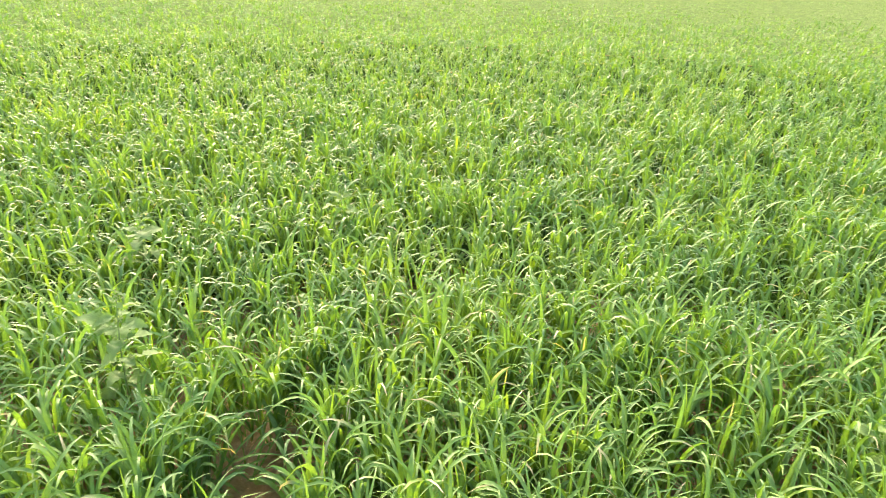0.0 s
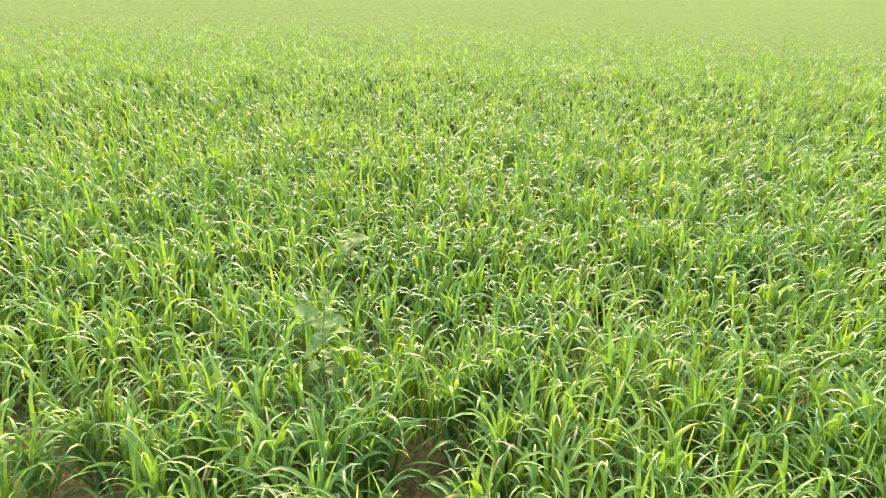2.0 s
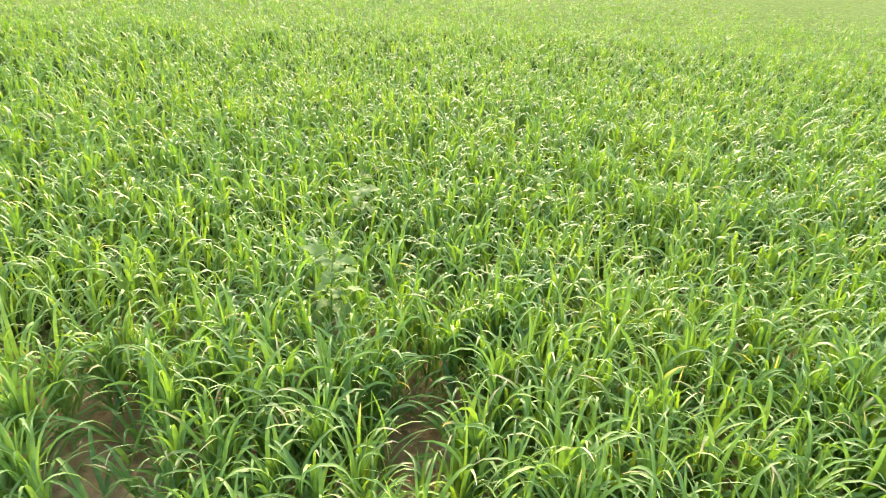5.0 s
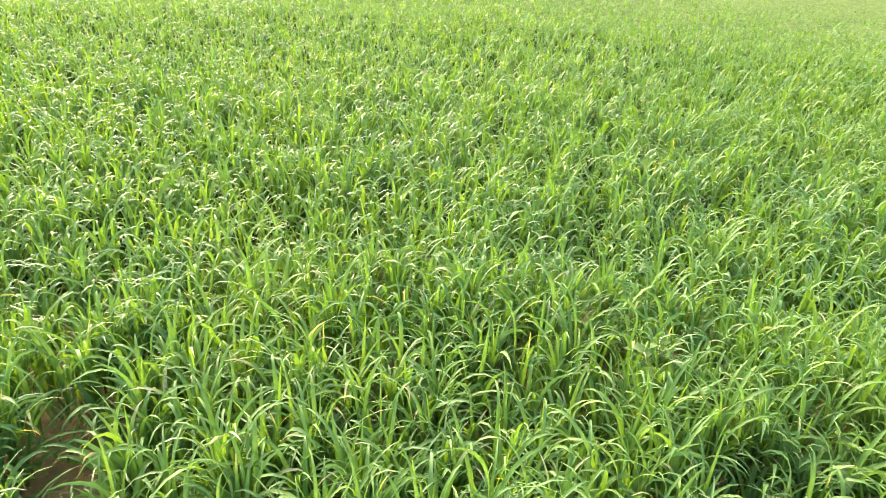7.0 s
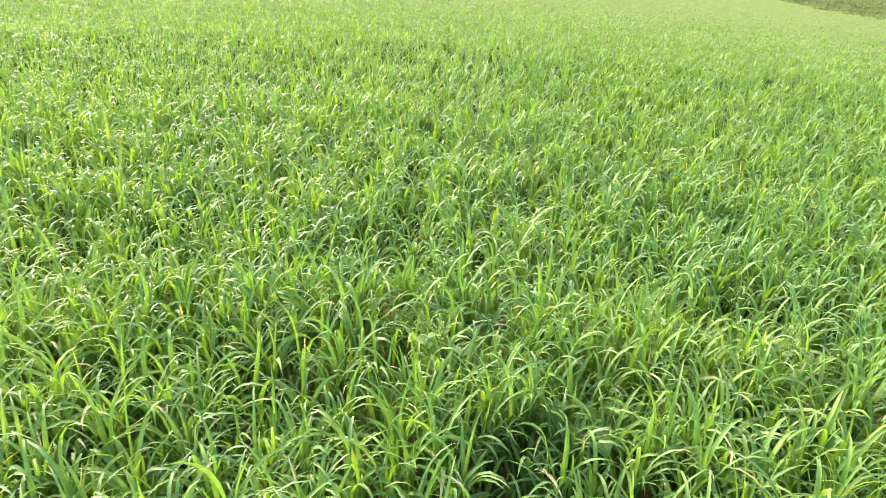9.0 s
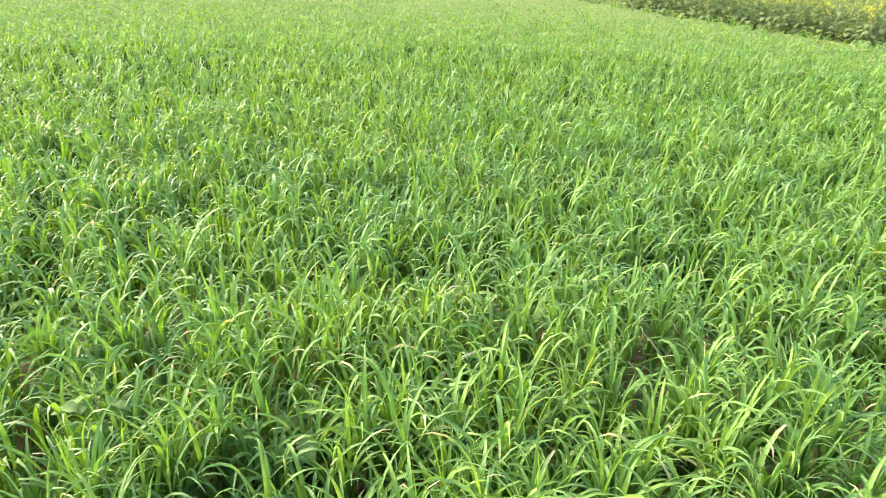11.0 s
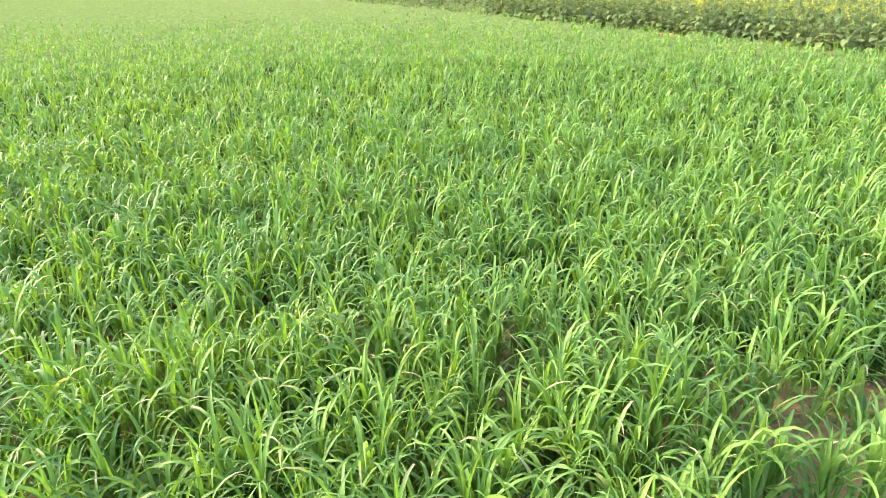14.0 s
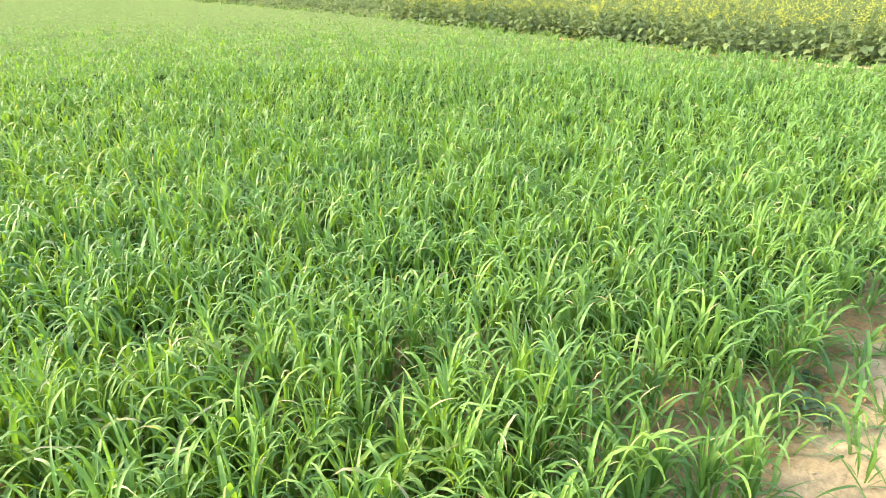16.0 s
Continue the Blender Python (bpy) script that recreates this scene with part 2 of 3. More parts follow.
def joined(pieces):
    """Several (verts, faces, uv) as one."""
    off, vs, fs, us = 0, [], [], []
    for v, f, u in pieces:
        vs.append(v), fs.append(f + off), us.append(u)
        off += len(v)
    return np.concatenate(vs), fs, np.concatenate(us)


# ---- ground: one sheet to the horizon, with the bund as a low rise ----
def ground_height(x, y):
    u, v = uv_of(x, y)
    e = wheat_edge(u)
    rise = np.clip((e - v) / 0.5, 0, 1) * np.clip((v - e + 2.8) / 0.5, 0, 1)
    rise = rise * rise * (3 - 2 * rise)
    strip = np.clip((u - U_CORNER + 0.1) / 0.25, 0, 1) * np.clip((U_CORNER + 1.0 - u) / 0.25, 0, 1)
    r = np.hypot(x, y)
    lumps = 0.018 * waves(x, y, 0.35, 11) + 0.008 * waves(x, y, 0.09, 12)
    return np.where(r < 60, 0.07 * np.maximum(rise, strip) + lumps * np.clip(2 - r / 10, 0, 1), 0.0)


def grid_lines(fine, far):
    a = np.arange(-2.5, 5.5, fine)
    out = 5.5 + np.cumsum(np.geomspace(fine, far, 42))
    return np.concatenate((-2.5 - (out[::-1] - 5.5), a, out))


gx = grid_lines(0.06, 160.0)
gy = grid_lines(0.06, 160.0) - 1.5
GX, GY = np.meshgrid(gx, gy)
verts = np.stack((GX, GY, ground_height(GX, GY)), -1).reshape(-1, 3)
ii = (np.arange(len(gy) - 1)[:, None] * len(gx) + np.arange(len(gx) - 1)[None, :]).ravel()
me = mesh_object("ground", verts, [np.stack((ii, ii + 1, ii + 1 + len(gx), ii + len(gx)), -1)], M_SOIL)
ground = tagged(new("ground", me), "brown field soil, sandy and bare along the bund", "ground", kind="structure")
# the bare earth of the bund and of the strip before the mustard
vu, vv = uv_of(verts[:, 0], verts[:, 1])
bund = np.clip((wheat_edge(vu) + 0.04 - vv) / 0.25, 0, 1) * np.clip((vv - wheat_edge(vu) + 2.6) / 0.6, 0, 1)
strip = np.clip(1.4 - np.abs(vu - corner_edge(vv) - 0.35) / 0.35, 0, 1) * np.clip((6 - vv) / 3, 0, 1)
bare = np.where(np.hypot(verts[:, 0], verts[:, 1]) < 70, np.maximum(bund, strip), 0.0)
me.attributes.new("bare", "FLOAT", "POINT").data.foreach_set("value", bare.astype(np.float32))

# ---- wheat ----
HEART = np.array((0.55, -0.1))
# bare spots as (x, y, x, y, radius) from end to end, and tufts that stand out on the bund
BARE = ((-0.62, 1.38, -0.42, 1.06, 0.08), (0.25, 1.50, 0.22, 1.20, 0.07), (2.46, -1.14, 2.30, -1.05, 0.06),
        (2.40, -1.64, 2.28, -1.48, 0.12), (2.36, -0.30, 2.58, -0.34, 0.025), (1.60, 0.52, 1.50, 0.46, 0.04))
TUFTS = ((2.46, -1.36), (2.54, -1.40), (2.62, -1.46), (2.70, -1.50), (2.79, -1.57), (2.88, -1.63), (2.97, -1.70), (3.06, -1.77), (3.17, -1.85), (3.28, -1.93), (3.38, -2.02),
         (3.50, -2.12), (3.02, -2.05), (3.11, -2.03), (2.93, -2.00), (3.20, -2.20), (3.34, -2.28), (3.48, -2.36), (2.48, -1.68), (2.58, -1.80), (2.33, -1.40), (2.24, -1.22), (2.28, -1.54))


def sown(x, y):
    """Share of the tufts that grow at a place."""
    u, v = uv_of(x, y)
    keep = np.clip((v - wheat_edge(u)) / 0.12, 0.0, 1.0)
    keep = np.maximum(keep, 0.4 * ((v > wheat_edge(u) - 0.5) & (waves(x, y, 0.3, 31) > 0.1)))
    keep = keep * np.clip((corner_edge(v) - u) / 0.2, 0, 1) * (v < 59)
    keep = keep * np.clip(1.0 + 0.45 * waves(x, y, 0.55, 32), 0.8, 1.0)
    for ax, ay, bx, by, br in BARE:
        q = np.clip(((x - ax) * (bx - ax) + (y - ay) * (by - ay)) / ((bx - ax) ** 2 + (by - ay) ** 2), 0, 1)
        keep = keep * np.clip((np.hypot(x - ax - q * (bx - ax), y - ay - q * (by - ay)) - br) / 0.06, 0.08, 1)
    for tx, ty in TUFTS:
        keep = np.maximum(keep, np.clip(1.4 - np.hypot(x - tx, y - ty) / 0.043, 0, 0.64))
    return keep


# leaf kinds on a shoot, from the lowest up: share, height of its base, length, rise, bend, how late it bends, width
LEAF_KINDS = ((0.20, (0.00, 0.06), (0.10, 0.20), (25, 62), (10, 75), (1.2, 2.2), (0.0060, 0.0095)),
              (0.16, (0.01, 0.09), (0.17, 0.27), (56, 80), (45, 120), (1.3, 2.6), (0.0065, 0.0105)),
              (0.28, (0.05, 0.14), (0.20, 0.30), (70, 87), (95, 195), (1.9, 4.2), (0.0080, 0.0130)),
              (0.26, (0.10, 0.19), (0.16, 0.26), (74, 90), (100, 205), (1.7, 4.0), (0.0075, 0.0120)),
              (0.10, (0.10, 0.19), (0.13, 0.23), (76, 89), (2, 50), (1.2, 2.5), (0.0055, 0.0090)))


def wheat(r0, r1, shoots, leaves, segs, fold, broad, fall=1.3, kinds=LEAF_KINDS, sheaths=True):
    """Shoots of a ring of the field, so many to the square metre at its near side; each bears leaves that rise steeply and hook over."""
    a0, a1 = radians(-50), radians(138)
    thick = lambda q: shoots * (r0 / q) ** fall
    n = int(0.5 * (a1 - a0) * (r1 * r1 - r0 * r0) * shoots)
    r = np.sqrt(RNG.uniform(r0 * r0, r1 * r1, n))
    a = RNG.uniform(a0, a1, n)
    x, y = HEART[0] + r * np.sin(a), HEART[1] + r * np.cos(a)
    ok = RNG.uniform(0, 1, n) < sown(x, y) * thick(r) / shoots
    x, y, r = x[ok], y[ok], r[ok]
    # the shoots of one plant stand close together
    if r0 < 9:
        pull = np.round(np.stack((x, y), -1) / 0.11)
        centre = pull * 0.11 + 0.045 * np.stack((np.sin(pull[:, 0] * 12.9 + pull[:, 1] * 78.2), np.sin(pull[:, 0] * 39.3 + pull[:, 1] * 11.1)), -1)
        x, y = x + 0.52 * (centre[:, 0] - x), y + 0.52 * (centre[:, 1] - y)
    n = len(x)
    keep = sown(x, y)
    tall = np.clip(1.02 + 0.10 * waves(x, y, 0.8, 33) + 0.06 * waves(x, y, 0.22, 34) + RNG.normal(0, 0.07, n), 0.6, 1.35)
    u, v = uv_of(x, y)
    tall *= np.clip(0.82 + 0.18 * (v - wheat_edge(u)) / 0.4, 0.7, 1.0)
    # in thin places the leaves rise from the soil itself and lie over more
    stand = np.clip((keep - 0.45) / 0.25, 0.15, 1)
    ground_z = ground_height(x, y) - 0.01
    wide = broad * (r / r0) ** 0.3
    lean, lean_to = np.abs(RNG.normal(0, 0.11, n)), RNG.uniform(0, 6.283, n)
    facing = RNG.uniform(0, 6.283, n)
    grown = []
    for share, lift, length, rise, bend, power, width in kinds:
        many = leaves * share
        rep = np.repeat(np.arange(n), np.floor(many + RNG.uniform(0, 1, n)).astype(int))
        m = len(rep)
        up = RNG.uniform(*lift, m) * tall[rep] * stand[rep]
        phi = facing[rep] + math.pi * RNG.integers(0, 2, m) + RNG.normal(0, 0.5, m)
        base = np.stack((x[rep] + lean[rep] * np.cos(lean_to[rep]) * up, y[rep] + lean[rep] * np.sin(lean_to[rep]) * up, ground_z[rep] + up), -1)
        tilt = RNG.uniform(*rise, m) - 22 * (1 - stand[rep])
        grown.append(ribbons(base, phi, np.radians(tilt), np.radians(RNG.uniform(*bend, m)), RNG.uniform(*power, m), RNG.uniform(*length, m) * (0.35 + 0.65 * tall[rep]),
                             RNG.uniform(*width, m) * wide[rep], RNG.normal(0, 0.55, m), RNG.normal(0, 0.4, m), segs, fold))
    if sheaths:
        # the upright rolled sheaths that carry the leaves
        h = RNG.uniform(0.10, 0.19, n) * tall * stand
        grown.append(ribbons(np.stack((x, y, ground_z), -1), lean_to, math.pi / 2 - lean, np.zeros(n), np.ones(n), h, RNG.uniform(0.004, 0.007, n) * wide * 1.3, np.zeros(n), np.zeros(n), 1, False))
    return grown


# farther off only the arching tops show, and the crop's near edge has the longest leaves
TOPS = tuple((share if bend[0] > 50 else share * 0.5, (max(lift[0], 0.09), lift[1]), (length[0] * 0.78, length[1] * 0.84), rise, bend, (power[0], power[1] * 0.85), width)
             for share, lift, length, rise, bend, power, width in LEAF_KINDS[2:])
FAR = tuple((share, lift, (length[0] * 0.72, length[1] * 0.72), rise, (bend[0] * 1.1, bend[1]), power, width)
            for share, lift, length, rise, bend, power, width in TOPS)
NEAR = tuple((share, lift, (length[0] * 1.06, length[1] * 1.12), (rise[0] + 6, min(90, rise[1] + 4)), (bend[0] * 0.9, bend[1] * 0.92), (power[0] * 1.1, power[1] * 1.1), (width[0] * 0.9, width[1]))
             for share, lift, length, rise, bend, power, width in LEAF_KINDS)
rings = (wheat(0.75, 2.0, 1050, 4.2, 7, True, 1.0, 0.3, NEAR) + wheat(2.0, 5.0, 640, 3.9, 6, False, 1.06, 0.8) + wheat(5.0, 9.0, 330, 3.8, 5, False, 1.22, 1.1, TOPS)
         + wheat(9.0, 18.0, 205, 3.2, 4, False, 1.45, 1.4, FAR, False) + wheat(18.0, 40.0, 50, 2.8, 3, False, 1.8, 1.6, FAR, False) + wheat(40.0, 85.0, 12, 2.8, 2, False, 2.4, 1.0, FAR, False))
v, f, u = joined(rings)
wheat_field = tagged(new("wheat_field", mesh_object("wheat_field", v, f, M_WHEAT, u)), "dense young green wheat with long arching leaf blades", "wheat", kind="stuff")


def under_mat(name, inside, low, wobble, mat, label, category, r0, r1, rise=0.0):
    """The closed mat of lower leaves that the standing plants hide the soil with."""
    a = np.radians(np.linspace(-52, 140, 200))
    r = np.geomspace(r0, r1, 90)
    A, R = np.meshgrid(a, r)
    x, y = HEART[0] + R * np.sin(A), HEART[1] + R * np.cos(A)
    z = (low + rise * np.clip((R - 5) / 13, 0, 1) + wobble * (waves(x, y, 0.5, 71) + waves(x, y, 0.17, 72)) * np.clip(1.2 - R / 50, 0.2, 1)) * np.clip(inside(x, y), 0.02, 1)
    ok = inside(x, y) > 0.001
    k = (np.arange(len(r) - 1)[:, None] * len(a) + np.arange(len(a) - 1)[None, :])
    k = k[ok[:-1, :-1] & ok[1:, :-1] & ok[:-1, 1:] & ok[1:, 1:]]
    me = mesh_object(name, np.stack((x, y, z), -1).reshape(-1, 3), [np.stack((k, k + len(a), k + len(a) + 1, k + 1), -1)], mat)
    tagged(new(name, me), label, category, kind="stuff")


def in_wheat(x, y):
    u, v = uv_of(x, y)
    return np.clip((v - wheat_edge(u) - 0.2) / 0.3, 0, 1) * np.clip((corner_edge(v) - 0.15 - u) / 0.3, 0, 1) * (v < 59)


def in_mustard(x, y):
    u, v = uv_of(x, y)
    return np.clip((u - corner_edge(v) - np.where(v > 6, 0.25, 0.6)) / 1.2, 0, 1) * (u < corner_edge(v) + 40) * (v > -25)


# the near sheet carries painted shade that deepens the gaps between blades
under_mat("wheat_undergrowth", in_wheat, 0.08, 0.025, M_UNDER, "mat of lower wheat leaves with the gap shade in its dark colour", "wheat", 2.6, 9, 0.12)
under_mat("far_wheat", in_wheat, 0.08, 0.025, M_FAR_WHEAT, "closed green wheat canopy far off, haze put in as a pale sheen", "wheat", 9, 90, 0.17)
under_mat("mustard_undergrowth", in_mustard, 0.24, 0.05, M_UNDER_MUSTARD, "shaded mat of mustard foliage", "mustard field", 9.0, 90)


# ---- plant parts ----
def part(name, me, parent, m=None, label=""):
    """One mesh under a thing or a part."""
    ob = new(name, me)
    ob.parent = parent
    if m is not None:
        ob.matrix_basis = m
    return tagged(ob, label)


def tube(points, radii, sides=6):
    """A tapered stem along points."""
    p, r = np.asarray(points, float), np.asarray(radii, float)
    d = np.gradient(p, axis=0)
    d /= np.linalg.norm(d, axis=1)[:, None]
    ref = np.where(np.abs(d[:, 2:3]) > 0.9, (1.0, 0, 0), (0, 0, 1.0))
    a = np.cross(d, ref)
    a /= np.linalg.norm(a, axis=1)[:, None]
    b = np.cross(d, a)
    t = np.arange(sides) * 6.2832 / sides
    v = (p[:, None] + r[:, None, None] * (a[:, None] * np.cos(t)[None, :, None] + b[:, None] * np.sin(t)[None, :, None])).reshape(-1, 3)
    k = (np.arange(len(p) - 1)[:, None] * sides + np.arange(sides)[None, :]).ravel()
    nx = (np.arange(len(p) - 1)[:, None] * sides + (np.arange(sides)[None, :] + 1) % sides).ravel()
    return v, np.stack((k, nx, nx + sides, k + sides), -1), np.zeros((len(v), 2))


def broad_leaf(length, width, teeth, curl, shape, rows=9, stalk=0.2, seed=0):
    """A stalked broad leaf along +x: midrib sunk, edges toothed and waved, tip curling down."""
    r = np.random.default_rng(seed)
    s = np.linspace(0, 1, rows + 1)
    blade = np.clip((s - stalk) / (1 - stalk), 0, 1)
    w = 0.5 * width * np.maximum(np.sin(np.pi * blade ** shape) ** 0.8, 0.05 * (1 - s))
    notch = 1 + teeth * np.where(np.arange(rows + 1) % 2, 0.5, -0.5) * (blade > 0.05)
    x = length * np.sin(curl * s) / curl
    z = length * (np.cos(curl * s) - 1) / curl
    wave = 0.12 * width * r.normal(0, 1, (2, rows + 1)) * (w / (0.5 * width))
    cols = [np.stack((x - 0.1 * w, -w * notch, z + 0.3 * w + wave[0]), -1), np.stack((x, 0 * x, z), -1),
            np.stack((x - 0.1 * w, w * notch, z + 0.3 * w + wave[1]), -1)]
    v = np.stack(cols, 1).reshape(-1, 3)
    k = (np.arange(rows)[:, None] * 3 + np.arange(2)[None, :]).ravel()
    uv = np.stack(np.broadcast_arrays(np.linspace(0, 1, 3)[None, :], s[:, None]), -1).reshape(-1, 2)
    return v, np.stack((k, k + 3, k + 4, k + 1), -1), uv


def petals(centres, size, rng):
    """Small flowers of four petals: two crossed leaf-like quads each."""
    n = len(centres)
    c = np.repeat(np.asarray(centres, float), 2, 0)
    a = rng.normal(0, 1, (2 * n, 3))
    a /= np.linalg.norm(a, axis=1)[:, None]
    b = np.cross(a, rng.normal(0, 1, (2 * n, 3)))
    b /= np.linalg.norm(b, axis=1)[:, None]
    a, b = a * size * 0.5, b * size * 0.5
    v = np.stack((c - a, c + 0.5 * b, c + a, c - 0.5 * b), 1).reshape(-1, 3)
    return v, np.arange(4 * 2 * n).reshape(-1, 4), np.zeros((len(v), 2))


# ---- single blades at the near edge of the wheat, and bleached ones among them ----
BLADES = []
for i in range(24):
    one = lambda *q: RNG.uniform(*q, 1)
    bv, bf, bu = ribbons(np.zeros((1, 3)), np.zeros(1), np.radians(one(68, 86)), np.radians(one(95, 200)), one(2.0, 4.0), one(0.2, 0.33), one(0.008, 0.0125),
                         RNG.normal(0, 0.8, 1), RNG.normal(0, 0.5, 1), 9, True)
    BLADES.append(mesh_object("blade_shape", bv, [bf], M_WHEAT, bu))
count = 0
while count < 280:
    u, d = RNG.uniform(-1.6, 3.2), RNG.uniform(0.1, 1.1)
    x, y = xy_of(u, float(wheat_edge(np.array(u))) + d)
    if float(sown(np.array(x), np.array(y))) > 0.85:
        part("blade", BLADES[count % 24], wheat_field,
             pose(x, y, float(ground_height(np.array(x), np.array(y))) + RNG.uniform(0.02, 0.15), 0, 0, RNG.uniform(0, 360)))
        count += 1


M_BLEACHED = plain_material("bleached_blade", (0.42, 0.38, 0.2), (0.62, 0.55, 0.36), 30.0, 0.8)


def bleached_blade(x, y, lift, turn, bend, length, label):
    bv, bf, bu = ribbons(np.zeros((1, 3)), np.zeros(1), np.radians(np.array([80.0])), np.radians(np.array([bend])), np.array([2.6]), np.array([length]), np.array([0.014]),
                         np.array([0.5]), np.array([0.2]), 10, True)
    blade = new("dry_leaf", mesh_object("dry_leaf", bv, [bf], M_BLEACHED, bu))
    blade.matrix_basis = pose(x, y, float(ground_height(np.array(x), np.array(y))) + lift, 0, 0, turn)
    tagged(blade, label, "dry leaf", group="bleached leaves in the wheat")


bleached_blade(0.45, 1.38, 0.0, 70, 150, 0.42, "straw-coloured dry leaf standing among green wheat")
bleached_blade(0.47, 1.42, 0.0, 200, 60, 0.34, "pale dry leaf tip upright in the wheat")
bleached_blade(1.72, 1.42, 0.0, 20, 170, 0.46, "bleached bent leaf over the wheat tops")
bleached_blade(1.78, 1.40, 0.0, 150, 150, 0.45, "bleached curled leaf over the wheat tops")
bleached_blade(2.65, -0.76, 0.0, 100, 80, 0.40, "pale rolled leaf standing out of the wheat")
bleached_blade(2.20, 0.30, 0.0, 300, 110, 0.40, "yellowed long leaf lying over the wheat")
bleached_blade(1.18, 0.64, 0.0, 190, 165, 0.44, "pale broad leaf arching at the edge of the wheat")
bleached_blade(2.62, -0.74, 0.02, 30, 25, 0.38, "pale upright leaf tip over the wheat tops")
bleached_blade(1.68, 0.57, 0.0, 240, 130, 0.36, "brown-tipped dry leaf low in the wheat")


# ---- weeds standing in the wheat ----
WEED_LEAVES = [mesh_object("weed_leaf_shape", v, [f], M_WEED, u) for v, f, u in
               (broad_leaf(0.10, 0.046, 0.35, 1.0, 0.62, 16, 0.24, 1), broad_leaf(0.062, 0.026, 0.35, 0.9, 0.62, 14, 0.24, 2), broad_leaf(0.035, 0.013, 0.1, 0.5, 0.8, 6, 0.2, 3))]


def broadleaf_weed(x, y, height, seed, label, buds=True):
    """A goosefoot-like weed: upright stem, toothed leaves in turn, buds in the top."""
    r = np.random.default_rng(seed)
    z0 = float(ground_height(np.array(x), np.array(y)))
    weed = tagged(new("broadleaf_weed"), label, "weed", group="weeds in the wheat")
    weed.matrix_basis = pose(x, y, z0, 0, 0, r.uniform(0, 360))
    t = np.linspace(0, 1, 9)
    line = np.stack((0.02 * np.sin(3 * t), 0.015 * np.sin(2.2 * t + 1), height * t - 0.015), -1)
    part("stem", mesh_object("weed_stem_shape", *stem_args(tube(line, 0.0045 - 0.003 * t)), M_WEED_STEM), weed)
    n = int(18 * height / 0.45)
    for i in range(n):
        q = 0.5 + 0.49 * i / n
        at = [np.interp(q, t, line[:, k]) for k in range(3)]
        kind = 0 if q < 0.86 else (1 if q < 0.94 else 2)
        m = pose(*at, 0, 0, i * 137.5 + r.uniform(-20, 20)) @ pose(0, 0, 0, r.uniform(-30, 30), r.uniform(-55, 5), 0) @ Matrix.Scale(r.uniform(0.75, 1.2), 4)
        part("leaf", WEED_LEAVES[kind], weed, m)
    if buds:
        c = np.concatenate([line[-1 - (j % 3)] + r.normal(0, 0.009, (10, 3)) for j in range(5)])
        part("bud_head", mesh_object("bud_shape", *stem_args(petals(c, 0.009, r)), M_BUD), weed, label="pale green bud cluster")["kind"] = "stuff"
    return weed


def stem_args(made):
    return made[0], [made[1]]


broadleaf_weed(-0.05, 1.79, 0.52, 1, "tall pale green goosefoot weed with toothed leaves in the wheat")
broadleaf_weed(-0.06, 2.60, 0.44, 2, "pale goosefoot weed half hidden among wheat blades")
broadleaf_weed(0.72, 2.74, 0.38, 3, "low weed with rounded light green leaves", buds=False)
broadleaf_weed(1.69, 0.93, 0.36, 4, "small pale weed with a bud top in the wheat")
broadleaf_weed(2.59, 0.31, 0.37, 5, "pale green weed clump between wheat tufts")
broadleaf_weed(1.88, 0.50, 0.34, 6, "young broadleaf weed under the wheat blades", buds=False)
broadleaf_weed(1.37, 0.74, 0.17, 8, "small round-leaved weed low under the wheat", buds=False)
broadleaf_weed(3.96, 2.20, 0.46, 7, "light green weed standing above the wheat", buds=False)


# ---- clods and straw on the bare earth ----
def scattered(n, spread):
    """Places on the bund and its ragged edge."""
    u = RNG.uniform(-1.8, 4.5, n)
    v = wheat_edge(u) + 0.25 - np.abs(RNG.normal(0, spread, n))
    x, y = xy_of(u, v)
    return x, y, ground_height(x, y)


def clods(n):
    x, y, z = scattered(n, 0.45)
    ring = np.array([(1, 0, 0.1), (0.5, 0.87, 0.25), (-0.5, 0.87, 0.05), (-1, 0, 0.2), (-0.5, -0.87, 0.1), (0.5, -0.87, 0.2), (0.1, 0.1, 0.75), (0, 0, -0.5)])
    size = RNG.uniform(0.003, 0.011, n) * np.where(RNG.uniform(0, 1, n) < 0.08, 2.0, 1.0)
    shape = ring[None] * size[:, None, None] * RNG.uniform(0.65, 1.3, (n, 8, 3))
    v = (shape + np.stack((x, y, z), -1)[:, None]).reshape(-1, 3)
    faces = np.array([(i, (i + 1) % 6, 6) for i in range(6)] + [((i + 1) % 6, i, 7) for i in range(6)])
    f = (faces[None] + 8 * np.arange(n)[:, None, None]).reshape(-1, 3)
    shape = mesh_object("soil_clods", v, [f], M_SOIL, smooth=False)
    u, w = uv_of(v[:, 0], v[:, 1])
    shape.attributes.new("bare", "FLOAT", "POINT").data.foreach_set("value", np.clip((wheat_edge(u) + 0.04 - w) / 0.25, 0, 1.2).astype(np.float32))
    tagged(new("soil_clods", shape), "small dry clods of tan earth on the bund", "clods", kind="stuff")


